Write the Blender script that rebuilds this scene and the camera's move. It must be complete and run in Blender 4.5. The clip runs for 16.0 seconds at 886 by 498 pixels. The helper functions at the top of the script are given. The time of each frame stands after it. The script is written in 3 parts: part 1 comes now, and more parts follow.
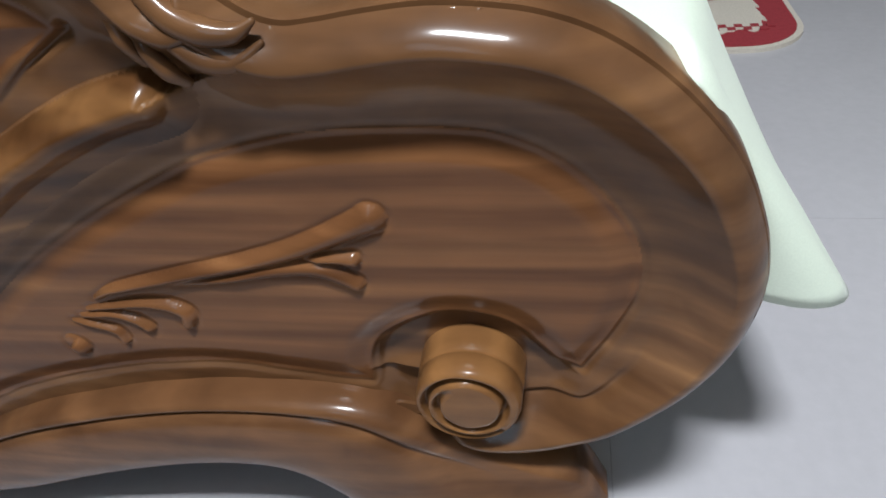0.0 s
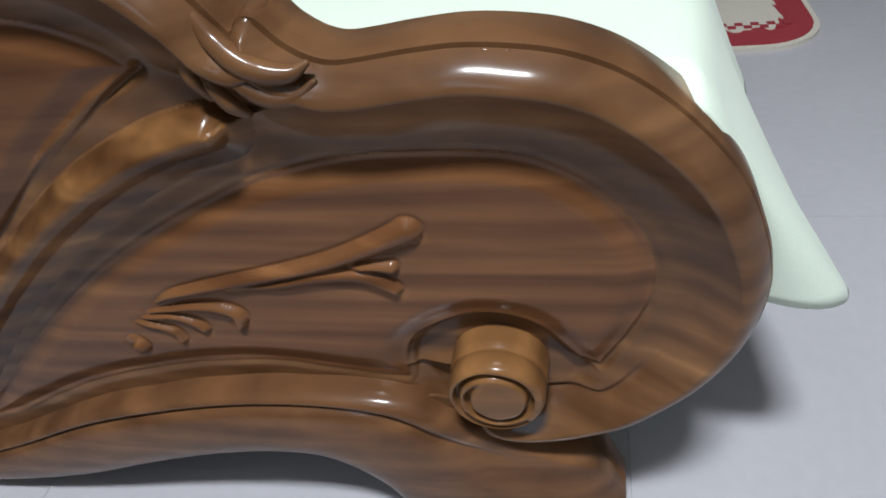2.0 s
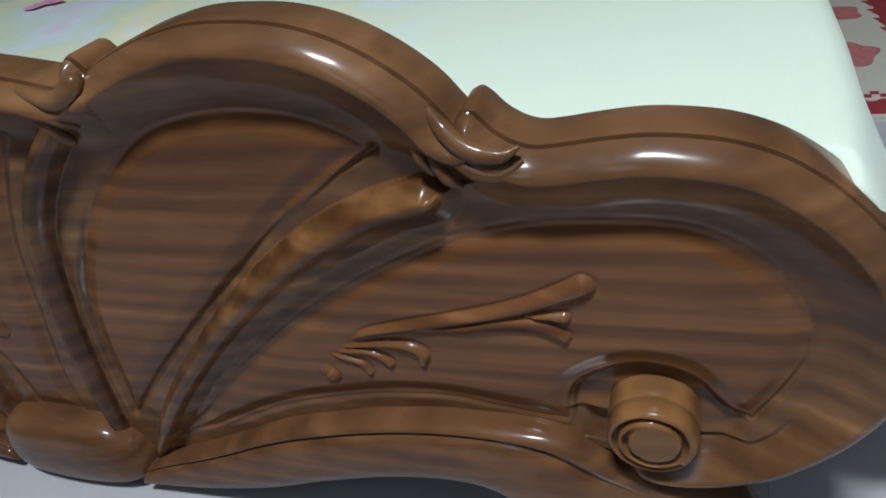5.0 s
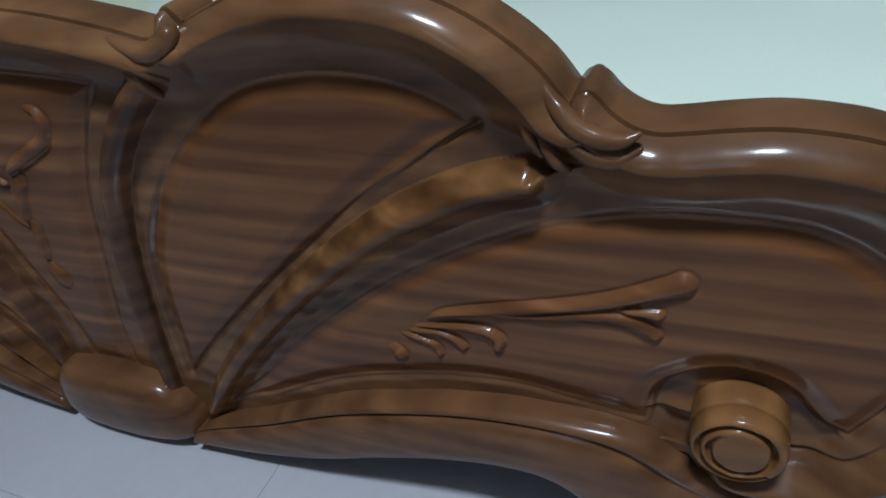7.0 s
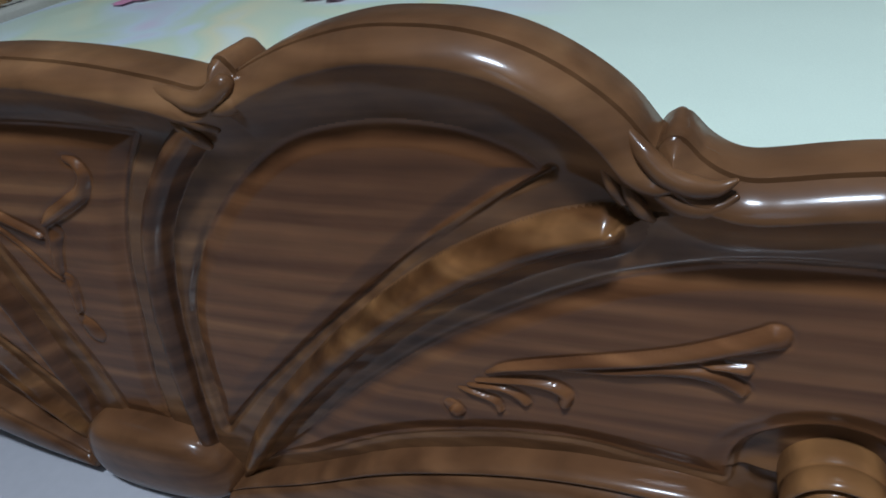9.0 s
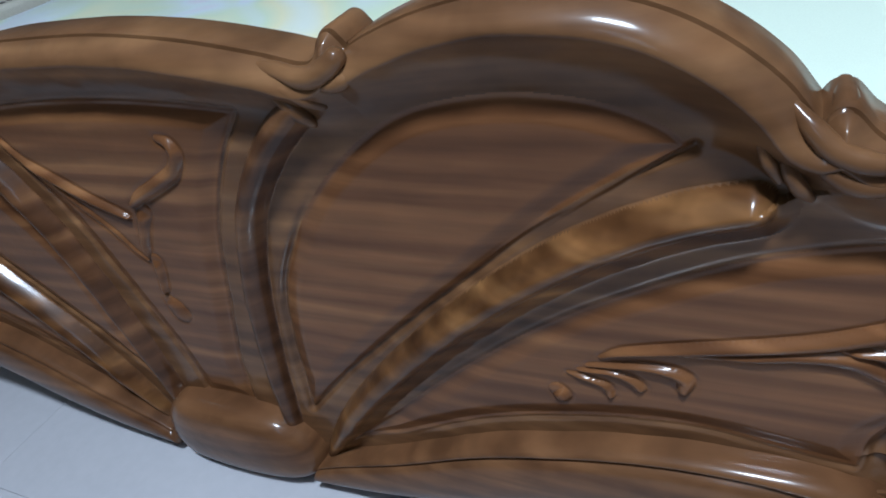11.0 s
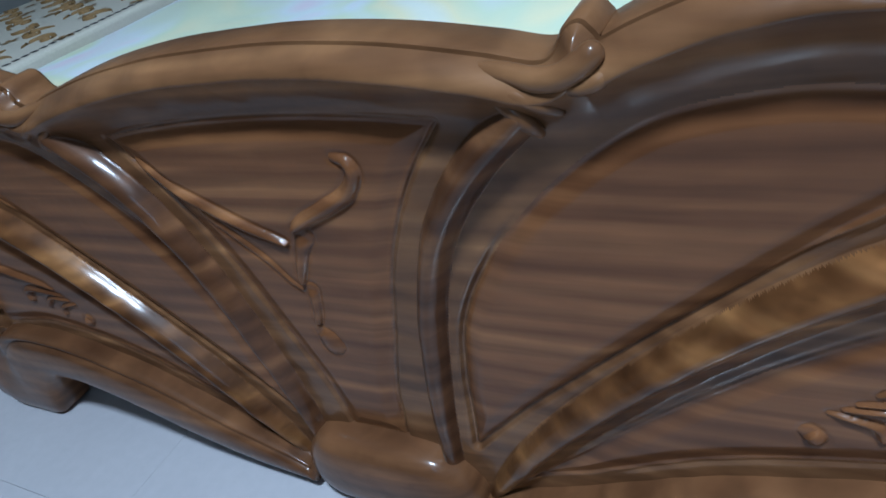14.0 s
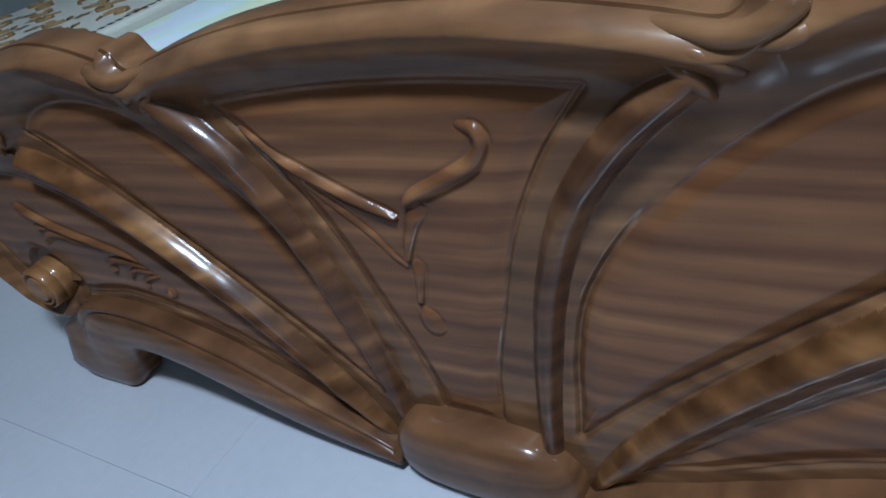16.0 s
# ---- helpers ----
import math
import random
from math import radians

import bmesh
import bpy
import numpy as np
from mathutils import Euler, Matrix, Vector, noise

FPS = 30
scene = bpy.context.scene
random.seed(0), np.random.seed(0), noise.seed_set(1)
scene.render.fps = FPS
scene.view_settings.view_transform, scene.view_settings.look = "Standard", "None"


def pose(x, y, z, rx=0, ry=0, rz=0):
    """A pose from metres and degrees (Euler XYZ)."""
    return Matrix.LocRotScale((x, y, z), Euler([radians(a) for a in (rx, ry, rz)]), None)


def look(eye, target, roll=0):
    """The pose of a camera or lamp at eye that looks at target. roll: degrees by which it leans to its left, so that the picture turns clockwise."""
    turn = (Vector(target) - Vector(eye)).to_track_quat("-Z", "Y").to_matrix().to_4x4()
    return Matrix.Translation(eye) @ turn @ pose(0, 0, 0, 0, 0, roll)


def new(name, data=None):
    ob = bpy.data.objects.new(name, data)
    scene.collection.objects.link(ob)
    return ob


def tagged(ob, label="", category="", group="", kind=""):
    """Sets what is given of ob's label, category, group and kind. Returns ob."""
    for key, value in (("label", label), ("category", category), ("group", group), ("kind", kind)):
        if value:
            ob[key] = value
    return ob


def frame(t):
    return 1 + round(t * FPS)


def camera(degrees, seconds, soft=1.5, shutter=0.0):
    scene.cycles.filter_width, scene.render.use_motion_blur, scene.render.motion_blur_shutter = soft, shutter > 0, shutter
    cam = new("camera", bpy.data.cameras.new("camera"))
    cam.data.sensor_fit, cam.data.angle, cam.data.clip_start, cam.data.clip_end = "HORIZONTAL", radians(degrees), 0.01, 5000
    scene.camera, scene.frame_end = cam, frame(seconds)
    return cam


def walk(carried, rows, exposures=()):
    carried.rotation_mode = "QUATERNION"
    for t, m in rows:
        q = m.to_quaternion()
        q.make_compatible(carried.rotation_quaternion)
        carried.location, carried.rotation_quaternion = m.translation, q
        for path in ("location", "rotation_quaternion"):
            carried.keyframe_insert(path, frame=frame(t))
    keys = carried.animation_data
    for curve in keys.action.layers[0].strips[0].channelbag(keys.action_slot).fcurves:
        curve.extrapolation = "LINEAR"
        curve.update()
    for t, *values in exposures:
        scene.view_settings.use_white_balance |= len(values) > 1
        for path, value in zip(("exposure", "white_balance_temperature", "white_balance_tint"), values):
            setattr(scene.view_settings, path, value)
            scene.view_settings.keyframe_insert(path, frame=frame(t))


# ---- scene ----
# camera
cam = camera(66.3, 16.0, soft=1.7)
PATH = [
    (0, (0.7718, -0.3059, 0.5645), (0.4290, 1.2142, -0.6892), -7.36),
    (0.5, (0.7770, -0.3056, 0.5706), (0.4710, 1.2142, -0.6929), -7.36),
    (1, (0.7652, -0.3063, 0.5667), (0.4258, 1.2182, -0.6825), -7.96),
    (1.5, (0.7649, -0.3160, 0.5731), (0.4002, 1.1887, -0.6930), -8.55),
    (2, (0.7710, -0.3311, 0.5998), (0.3753, 1.1649, -0.6673), -9.11),
    (2.5, (0.7775, -0.3530, 0.6261), (0.3337, 1.1004, -0.6742), -12.02),
    (3, (0.7789, -0.3771, 0.6401), (0.2972, 1.0434, -0.6829), -13.76),
    (3.5, (0.7755, -0.3905, 0.6524), (0.1722, 1.1024, -0.5340), -15.64),
    (4, (0.7637, -0.3986, 0.6490), (0.1562, 1.0574, -0.5802), -14.44),
    (4.5, (0.7467, -0.3995, 0.6488), (0.0816, 1.0400, -0.5700), -14.20),
    (5, (0.7361, -0.4002, 0.6533), (0.0560, 1.1277, -0.4435), -12.36),
    (7.5, (0.6698, -0.3960, 0.6525), (-0.0822, 1.0594, -0.4949), -9.48),
    (8, (0.6575, -0.3902, 0.6447), (-0.1035, 1.0731, -0.4865), -9.37),
    (8.5, (0.6370, -0.3870, 0.6453), (-0.1780, 1.0865, -0.4339), -9.85),
    (9, (0.6296, -0.3850, 0.6548), (-0.1403, 1.1284, -0.4019), -10.76),
    (11.5, (0.5383, -0.3840, 0.6603), (-0.3398, 1.0194, -0.4620), -13.37),
    (12, (0.5117, -0.3829, 0.6559), (-0.3997, 1.0045, -0.4596), -12.75),
    (12.5, (0.4780, -0.3816, 0.6637), (-0.4459, 0.9986, -0.4505), -12.61),
    (13, (0.4480, -0.3776, 0.6558), (-0.5013, 1.0083, -0.4296), -13.57),
    (13.5, (0.4245, -0.3783, 0.6584), (-0.5224, 1.0223, -0.4101), -16.00),
    (14, (0.4114, -0.3753, 0.6615), (-0.5448, 1.0087, -0.4203), -17.25),
    (14.5, (0.3954, -0.3846, 0.6575), (-0.5789, 1.0046, -0.4013), -17.31),
    (15, (0.3748, -0.3807, 0.6539), (-0.6354, 0.9569, -0.4371), -17.95),
    (15.5, (0.3593, -0.3806, 0.6543), (-0.6534, 0.9774, -0.4088), -17.42),
    (16, (0.3354, -0.3882, 0.6536), (-0.7077, 0.9285, -0.4320), -17.83),
]
EXPOSURES = [(0.0, -0.08, 5850, 9), (1.5, -0.1, 5800, 9), (2.5, -0.35, 5750, 8), (3.0, -0.42, 5800, 8), (3.5, -0.5, 5350, 7), (4.0, -0.62, 5700, 8), (5.0, -0.5, 5550, 7), (7.5, -0.92, 5150, 6), (9.0, -0.8, 5100, 6),
             (11.5, -0.2, 4950, 4), (13.0, -0.18, 4750, 3), (16.0, -0.22, 4700, 2)]
walk(cam, [(t, look(eye, target, roll)) for t, eye, target, roll in PATH], EXPOSURES)

# ---------------------------------------------------------------- light
world = bpy.data.worlds.new("world")
scene.world = world
world.use_nodes = True
world.node_tree.nodes["Background"].inputs["Color"].default_value = (0.55, 0.65, 0.8, 1)
world.node_tree.nodes["Background"].inputs["Strength"].default_value = 0.15


def area_lamp(name, m, sx, sy, power, colour):
    data = bpy.data.lights.new(name, "AREA")
    data.shape, data.size, data.size_y, data.energy, data.color = "RECTANGLE", sx, sy, power, colour
    ob = new(name, data)
    ob.matrix_world = m
    return ob


LAMP = (0.75, -0.82, 2.62)
area_lamp("ceiling_light_glow", look((LAMP[0], LAMP[1], LAMP[2] - 0.06), (LAMP[0], LAMP[1], 0)), 0.42, 0.22, 90, (1.0, 0.965, 0.92))
area_lamp("window_daylight", look((0.55, -1.02, 1.08), (0.2, 0, 0.4)), 0.20, 0.52, 1.05, (0.64, 0.86, 1.0))


# ---------------------------------------------------------------- materials
class Nodes:
    def __init__(self, name):
        self.mat = bpy.data.materials.new(name)
        self.mat.use_nodes = True
        self.tree = self.mat.node_tree
        self.bsdf = self.tree.nodes["Principled BSDF"]
        self.coord = self.tree.nodes.new("ShaderNodeTexCoord")

    def link(self, a, b):
        self.tree.links.new(a, b)

    def put(self, **values):
        for key, value in values.items():
            self.bsdf.inputs[key.replace("_", " ")].default_value = value

    def scaled(self, scale, turn=(0, 0, 0), source=None):
        n = self.tree.nodes.new("ShaderNodeMapping")
        n.inputs["Scale"].default_value = scale
        n.inputs["Rotation"].default_value = [radians(a) for a in turn]
        self.link(source or self.coord.outputs["Object"], n.inputs["Vector"])
        return n.outputs["Vector"]

    def noise(self, vector, scale, detail=4.0, rough=0.55, distort=0.0):
        n = self.tree.nodes.new("ShaderNodeTexNoise")
        n.inputs["Scale"].default_value, n.inputs["Detail"].default_value = scale, detail
        n.inputs["Roughness"].default_value, n.inputs["Distortion"].default_value = rough, distort
        self.link(vector, n.inputs["Vector"])
        return n.outputs["Fac"]

    def voronoi(self, vector, scale):
        n = self.tree.nodes.new("ShaderNodeTexVoronoi")
        n.inputs["Scale"].default_value = scale
        self.link(vector, n.inputs["Vector"])
        return n

    def ramp(self, fac, stops):
        n = self.tree.nodes.new("ShaderNodeValToRGB")
        for k, (at, colour) in enumerate(stops):
            e = n.color_ramp.elements[k] if k < 2 else n.color_ramp.elements.new(at)
            e.position, e.color = at, (*colour, 1)
        self.link(fac, n.inputs["Fac"])
        return n.outputs["Color"]

    def mix(self, a, b, fac, mode="MIX"):
        n = self.tree.nodes.new("ShaderNodeMix")
        n.data_type, n.blend_type = "RGBA", mode
        for socket, value in ((n.inputs[0], fac), (n.inputs[6], a), (n.inputs[7], b)):
            if isinstance(value, (int, float)):
                socket.default_value = value
            elif isinstance(value, tuple):
                socket.default_value = (*value, 1)
            else:
                self.link(value, socket)
        return n.outputs[2]

    def span(self, fac, a, b):
        n = self.tree.nodes.new("ShaderNodeMapRange")
        n.inputs["To Min"].default_value, n.inputs["To Max"].default_value = a, b
        self.link(fac, n.inputs["Value"])
        return n.outputs["Result"]

    def bump(self, fac, strength, distance=0.001):
        n = self.tree.nodes.new("ShaderNodeBump")
        n.inputs["Strength"].default_value, n.inputs["Distance"].default_value = strength, distance
        self.link(fac, n.inputs["Height"])
        self.link(n.outputs["Normal"], self.bsdf.inputs["Normal"])


def wood(name, band, dark, middle, light, turn=(0, 0, 0), figure=0.35, warp=0.5, ribbon=0.5):
    """Varnished hardwood: ribbon stripes, broad bands of growth, fine pores along the grain and a blotchy figure across it."""
    k = Nodes(name)
    broad = k.noise(k.scaled((1.5, 5.0, band), turn), 1.0, 2.0, 0.5, warp)
    ripple = k.noise(k.scaled((7.0, 9.0, 75.0), turn), 1.0, 1.0, 0.4, 0.7)
    fine = k.noise(k.scaled((11.0, 80.0, band * 9), turn), 1.0, 4.0, 0.6, 0.2)
    blot = k.noise(k.scaled((1.0, 1.0, 1.6), turn), 24.0, 2.0, 0.5, 0.4)
    colour = k.ramp(broad, ((0.20, dark), (0.50, middle), (0.80, light)))
    colour = k.mix(colour, k.ramp(ripple, ((0.30, (0.68, 0.63, 0.60)), (0.70, (1.28, 1.26, 1.22)))), 0.35, "MULTIPLY")
    # ribbon stripes about two centimetres apart, gently waving
    wave = k.tree.nodes.new("ShaderNodeTexWave")
    wave.wave_type, wave.bands_direction = "BANDS", "Z"
    wave.inputs["Scale"].default_value, wave.inputs["Distortion"].default_value = 1.0, 4.5
    wave.inputs["Detail"].default_value, wave.inputs["Detail Scale"].default_value = 2.0, 0.45
    wave.inputs["Detail Roughness"].default_value = 0.35
    k.link(k.scaled((4.0, 5.0, 13.0), turn), wave.inputs["Vector"])
    patch = k.noise(k.scaled((2.0, 2.0, 5.0), turn), 2.2, 2.0)
    stripe = k.mix((0.5, 0.5, 0.5), wave.outputs["Color"], k.span(patch, 0.25, 1.0))
    colour = k.mix(colour, k.ramp(stripe, ((0.05, (0.66, 0.60, 0.56)), (0.55, (1.02, 1.0, 0.98)), (0.95, (1.42, 1.40, 1.32)))), ribbon, "MULTIPLY")
    colour = k.mix(colour, k.ramp(fine, ((0.25, (0.62, 0.58, 0.55)), (0.7, (1.12, 1.1, 1.08)))), 0.25, "MULTIPLY")
    colour = k.mix(colour, k.ramp(blot, ((0.3, (0.6, 0.55, 0.5)), (0.7, (1.35, 1.3, 1.2)))), figure, "MULTIPLY")
    k.link(colour, k.bsdf.inputs["Base Color"])
    k.link(k.span(fine, 0.34, 0.46), k.bsdf.inputs["Roughness"])
    k.put(Coat_Weight=0.45, Coat_Roughness=0.15, Coat_IOR=1.5, Specular_IOR_Level=0.08)
    k.bump(k.noise(k.scaled((3, 3, 3)), 18.0, 2.0), 0.12, 0.004)
    return k.mat


WOOD_PANEL = wood("panel_wood", 32.0, (0.0833, 0.0354, 0.0145), (0.1535, 0.0690, 0.0274), (0.2413, 0.1195, 0.0480), figure=0.15, warp=0.9, ribbon=0.7)
WOOD_FRAME = wood("moulding_wood", 24.0, (0.0738, 0.0357, 0.0158), (0.1381, 0.0704, 0.0315), (0.2262, 0.1242, 0.0564), figure=0.45, warp=1.2)
WOOD_RIDGE = wood("ridge_wood", 14.0, (0.0557, 0.0249, 0.0103), (0.1254, 0.0613, 0.0231), (0.3065, 0.1690, 0.0653), turn=(38, -12, 0), figure=0.95, warp=1.4, ribbon=1.0)
WOOD_RAY = wood("ray_wood", 24.0, (0.0414, 0.0190, 0.0090), (0.0888, 0.0423, 0.0200), (0.1693, 0.0875, 0.0387), turn=(25, 0, 0), figure=0.6, warp=0.8, ribbon=0.8)
WOOD_LIGHT = wood("volute_wood", 20.0, (0.1153, 0.0534, 0.0192), (0.2067, 0.1030, 0.0376), (0.3076, 0.1655, 0.0617), figure=0.3)
WOOD_RAIL = wood("rail_wood", 22.0, (0.0630, 0.0291, 0.0139), (0.1218, 0.0598, 0.0269), (0.2059, 0.1066, 0.0479), figure=0.45, warp=0.8)


def plaster(name, colour):
    k = Nodes(name)
    n = k.noise(k.scaled((1, 1, 1)), 4.0, 6.0)
    k.link(k.mix(tuple(0.9 * c for c in colour), colour, n), k.bsdf.inputs["Base Color"])
    k.put(Roughness=0.8)
    k.bump(k.noise(k.scaled((1, 1, 1)), 120.0, 3.0), 0.2, 0.001)
    return k.mat


WALL = plaster("wall_paint", (0.30, 0.31, 0.30))
# dark only to keep bounced light out of the footboard's hollows
WALL_BOUNCE_CUT = plaster("bounce_cutting_dark", (0.13, 0.115, 0.10))
CEILING = plaster("ceiling_paint", (0.82, 0.82, 0.8))


def tile_material():
    k = Nodes("glazed_floor_tile")
    n = k.noise(k.scaled((1, 1, 1)), 5.0, 6.0, 0.6, 0.6)
    m = k.noise(k.scaled((1, 1, 1)), 60.0, 3.0)
    c = k.mix((0.46, 0.455, 0.48), (0.53, 0.525, 0.55), n)
    k.link(k.mix(c, k.ramp(m, ((0.3, (0.93, 0.93, 0.93)), (0.7, (1, 1, 1)))), 0.6, "MULTIPLY"), k.bsdf.inputs["Base Color"])
    k.link(k.span(n, 0.14, 0.26), k.bsdf.inputs["Roughness"])
    return k.mat


def plain(name, colour, rough=0.6, metal=0.0, wear=0.12, scale=40.0):
    k = Nodes(name)
    n = k.noise(k.scaled((1, 1, 1)), scale, 4.0)
    k.link(k.mix(tuple(c * (1 - wear) for c in colour), tuple(min(1, c * (1 + wear)) for c in colour), n), k.bsdf.inputs["Base Color"])
    k.put(Roughness=rough, Metallic=metal)
    return k.mat


TILE = tile_material()
GROUT = plain("tile_grout", (0.47, 0.465, 0.485), 0.35)


def sheet_material():
    """Pale mint cotton with a washed-out print of pastel flowers over its middle."""
    k = Nodes("printed_cotton")
    wide = k.noise(k.scaled((1, 1, 1)), 3.2, 2.0, 0.5, 0.8)
    tint = k.ramp(wide, ((0.30, (0.77, 0.68, 0.79)), (0.42, (0.73, 0.82, 0.85)), (0.52, (0.70, 0.80, 0.59)), (0.62, (0.84, 0.82, 0.54)), (0.74, (0.79, 0.85, 0.77))))
    sep = k.tree.nodes.new("ShaderNodeSeparateXYZ")
    k.link(k.coord.outputs["Object"], sep.inputs[0])
    edge = k.tree.nodes.new("ShaderNodeMapRange")
    edge.inputs["From Min"].default_value, edge.inputs["From Max"].default_value = 0.45, 0.2
    k.link(sep.outputs["X"], edge.inputs["Value"])
    c = k.mix((0.725, 0.82, 0.68), tint, edge.outputs["Result"])
    weave = k.noise(k.scaled((1, 1, 1)), 700.0, 2.0)
    k.link(k.mix(c, k.ramp(weave, ((0.3, (0.92, 0.92, 0.92)), (0.7, (1, 1, 1)))), 0.7, "MULTIPLY"), k.bsdf.inputs["Base Color"])
    k.put(Roughness=0.85, Sheen_Weight=0.2)
    k.bump(k.noise(k.scaled((1, 1, 1)), 14.0, 4.0), 0.25, 0.004)
    return k.mat


SHEET = sheet_material()
PETAL = plain("pink_print", (0.80, 0.34, 0.52), 0.85, wear=0.35, scale=60)
RUG_RED = plain("red_pile", (0.30, 0.03, 0.04), 0.95, wear=0.35, scale=300)
RUG_CREAM = plain("cream_pile", (0.62, 0.58, 0.50), 0.95, wear=0.25, scale=300)
RUG_ROSE = plain("rose_pile", (0.50, 0.17, 0.17), 0.95, wear=0.4, scale=90)
RUG_GREY = plain("grey_pile", (0.26, 0.25, 0.22), 0.95, wear=0.4, scale=90)
CLOTH = plain("cream_brocade", (0.56, 0.54, 0.46), 0.8, wear=0.12, scale=200)
CLOTH_BROWN = plain("brown_brocade", (0.24, 0.15, 0.055), 0.6, wear=0.35, scale=150)
CLOTH_DARK = plain("dark_stitching", (0.05, 0.045, 0.045), 0.8)
LAMP_BODY = plain("white_lamp_body", (0.8, 0.8, 0.8), 0.4)
TICKING = plain("mattress_ticking", (0.6, 0.6, 0.56), 0.9)


# ---------------------------------------------------------------- mesh helpers
def mesh_object(name, verts, faces, material, parent=None, label="", smooth=True, wound=False):
    me = bpy.data.meshes.new(name)
    me.from_pydata([tuple(v) for v in verts], [], [tuple(f) for f in faces])
    me.validate()
    if material:
        me.materials.append(material)
    if not wound:
        bm = bmesh.new()
        bm.from_mesh(me)
        bmesh.ops.recalc_face_normals(bm, faces=bm.faces)
        bm.to_mesh(me)
        bm.free()
    me.polygons.foreach_set("use_smooth", [smooth] * len(me.polygons))
    ob = new(name, me)
    if parent:
        ob.parent = parent
    if label:
        ob["label"] = label
    return ob


def part(name, bm, material, parent, label=""):
    me = bpy.data.meshes.new(name)
    bmesh.ops.recalc_face_normals(bm, faces=bm.faces)
    bm.to_mesh(me)
    bm.free()
    me.materials.append(material)
    ob = new(name, me)
    if parent:
        ob.parent = parent
    if label:
        ob["label"] = label
    return ob


def box(bm, x0, x1, y0, y1, z0, z1, bevel=0.0):
    r = bmesh.ops.create_cube(bm, size=1.0, matrix=Matrix.Translation(((x0 + x1) / 2, (y0 + y1) / 2, (z0 + z1) / 2)) @ Matrix.Diagonal((x1 - x0, y1 - y0, z1 - z0, 1)))
    if bevel:
        bmesh.ops.bevel(bm, geom=list({e for v in r["verts"] for e in v.link_edges}), offset=bevel, segments=3, affect="EDGES", profile=0.5)


def thing(name, label, category, group="", kind=""):
    return tagged(new(name), label, category, group, kind)


def spline(pts, per=10, closed=False):
    """A smooth line through a few points."""
    p = np.array(pts, float)
    n = len(p)
    out = []
    for i in range(n if closed else n - 1):
        if closed:
            a, b, c, d = p[(i - 1) % n], p[i], p[(i + 1) % n], p[(i + 2) % n]
        else:
            b, c = p[i], p[i + 1]
            a = p[i - 1] if i > 0 else 2 * b - c
            d = p[i + 2] if i + 2 < n else 2 * c - b
        for k in range(per):
            t = k / per
            out.append(0.5 * (2 * b + (c - a) * t + (2 * a - 5 * b + 4 * c - d) * t * t + (3 * b - a - 3 * c + d) * t ** 3))
    if not closed:
        out.append(p[-1])
    return np.array(out)


def distance(x, z, line, closed=False):
    best = np.full(x.shape, 1e9)
    ends = np.roll(line, -1, axis=0) if closed else line[1:]
    for (ax, az), (bx, bz) in zip(line, ends):
        dx, dz = bx - ax, bz - az
        q = dx * dx + dz * dz
        if q < 1e-14:
            continue
        t = np.clip(((x - ax) * dx + (z - az) * dz) / q, 0, 1)
        best = np.minimum(best, (x - ax - t * dx) ** 2 + (z - az - t * dz) ** 2)
    return np.sqrt(best)


def along(x, z, line, values):
    """Distance to a line, and the value (given at its points) at the nearest place on it; the side as a sign."""
    best, val, side = np.full(x.shape, 1e9), np.zeros(x.shape), np.ones(x.shape)
    for k in range(len(line) - 1):
        (ax, az), (bx, bz) = line[k], line[k + 1]
        dx, dz = bx - ax, bz - az
        q = dx * dx + dz * dz + 1e-14
        t = np.clip(((x - ax) * dx + (z - az) * dz) / q, 0, 1)
        d = (x - ax - t * dx) ** 2 + (z - az - t * dz) ** 2
        near = d < best
        best = np.where(near, d, best)
        val = np.where(near, values[k] + t * (values[k + 1] - values[k]), val)
        side = np.where(near, np.sign(dx * (z - az) - dz * (x - ax)), side)
    return np.sqrt(best), val, side


def near_line(x, z, line, margin=0.03):
    """As along, with the way from 0 to 1 as the value, worked out only close to the line."""
    d, t = np.full(x.shape, 1.0), np.zeros(x.shape)
    low, high = line.min(0) - margin, line.max(0) + margin
    close = (x > low[0]) & (x < high[0]) & (z > low[1]) & (z < high[1])
    d[close], t[close], _ = along(x[close], z[close], line, np.linspace(0, 1, len(line)))
    return d, t


def inside(x, z, line):
    hit = np.zeros(x.shape, bool)
    for (ax, az), (bx, bz) in zip(line, np.roll(line, -1, axis=0)):
        if abs(bz - az) < 1e-12:
            continue
        hit ^= ((az > z) != (bz > z)) & (x < (bx - ax) * (z - az) / (bz - az) + ax)
    return hit


def signed(x, z, line):
    return np.where(inside(x, z, line), -1.0, 1.0) * distance(x, z, line, True)


def step(a, b, v):
    t = np.clip((v - a) / (b - a), 0, 1)
    return t * t * (3 - 2 * t)


def soft_max(a, b, k):
    h = np.clip(0.5 + 0.5 * (a - b) / k, 0, 1)
    return b * (1 - h) + a * h + k * h * (1 - h)


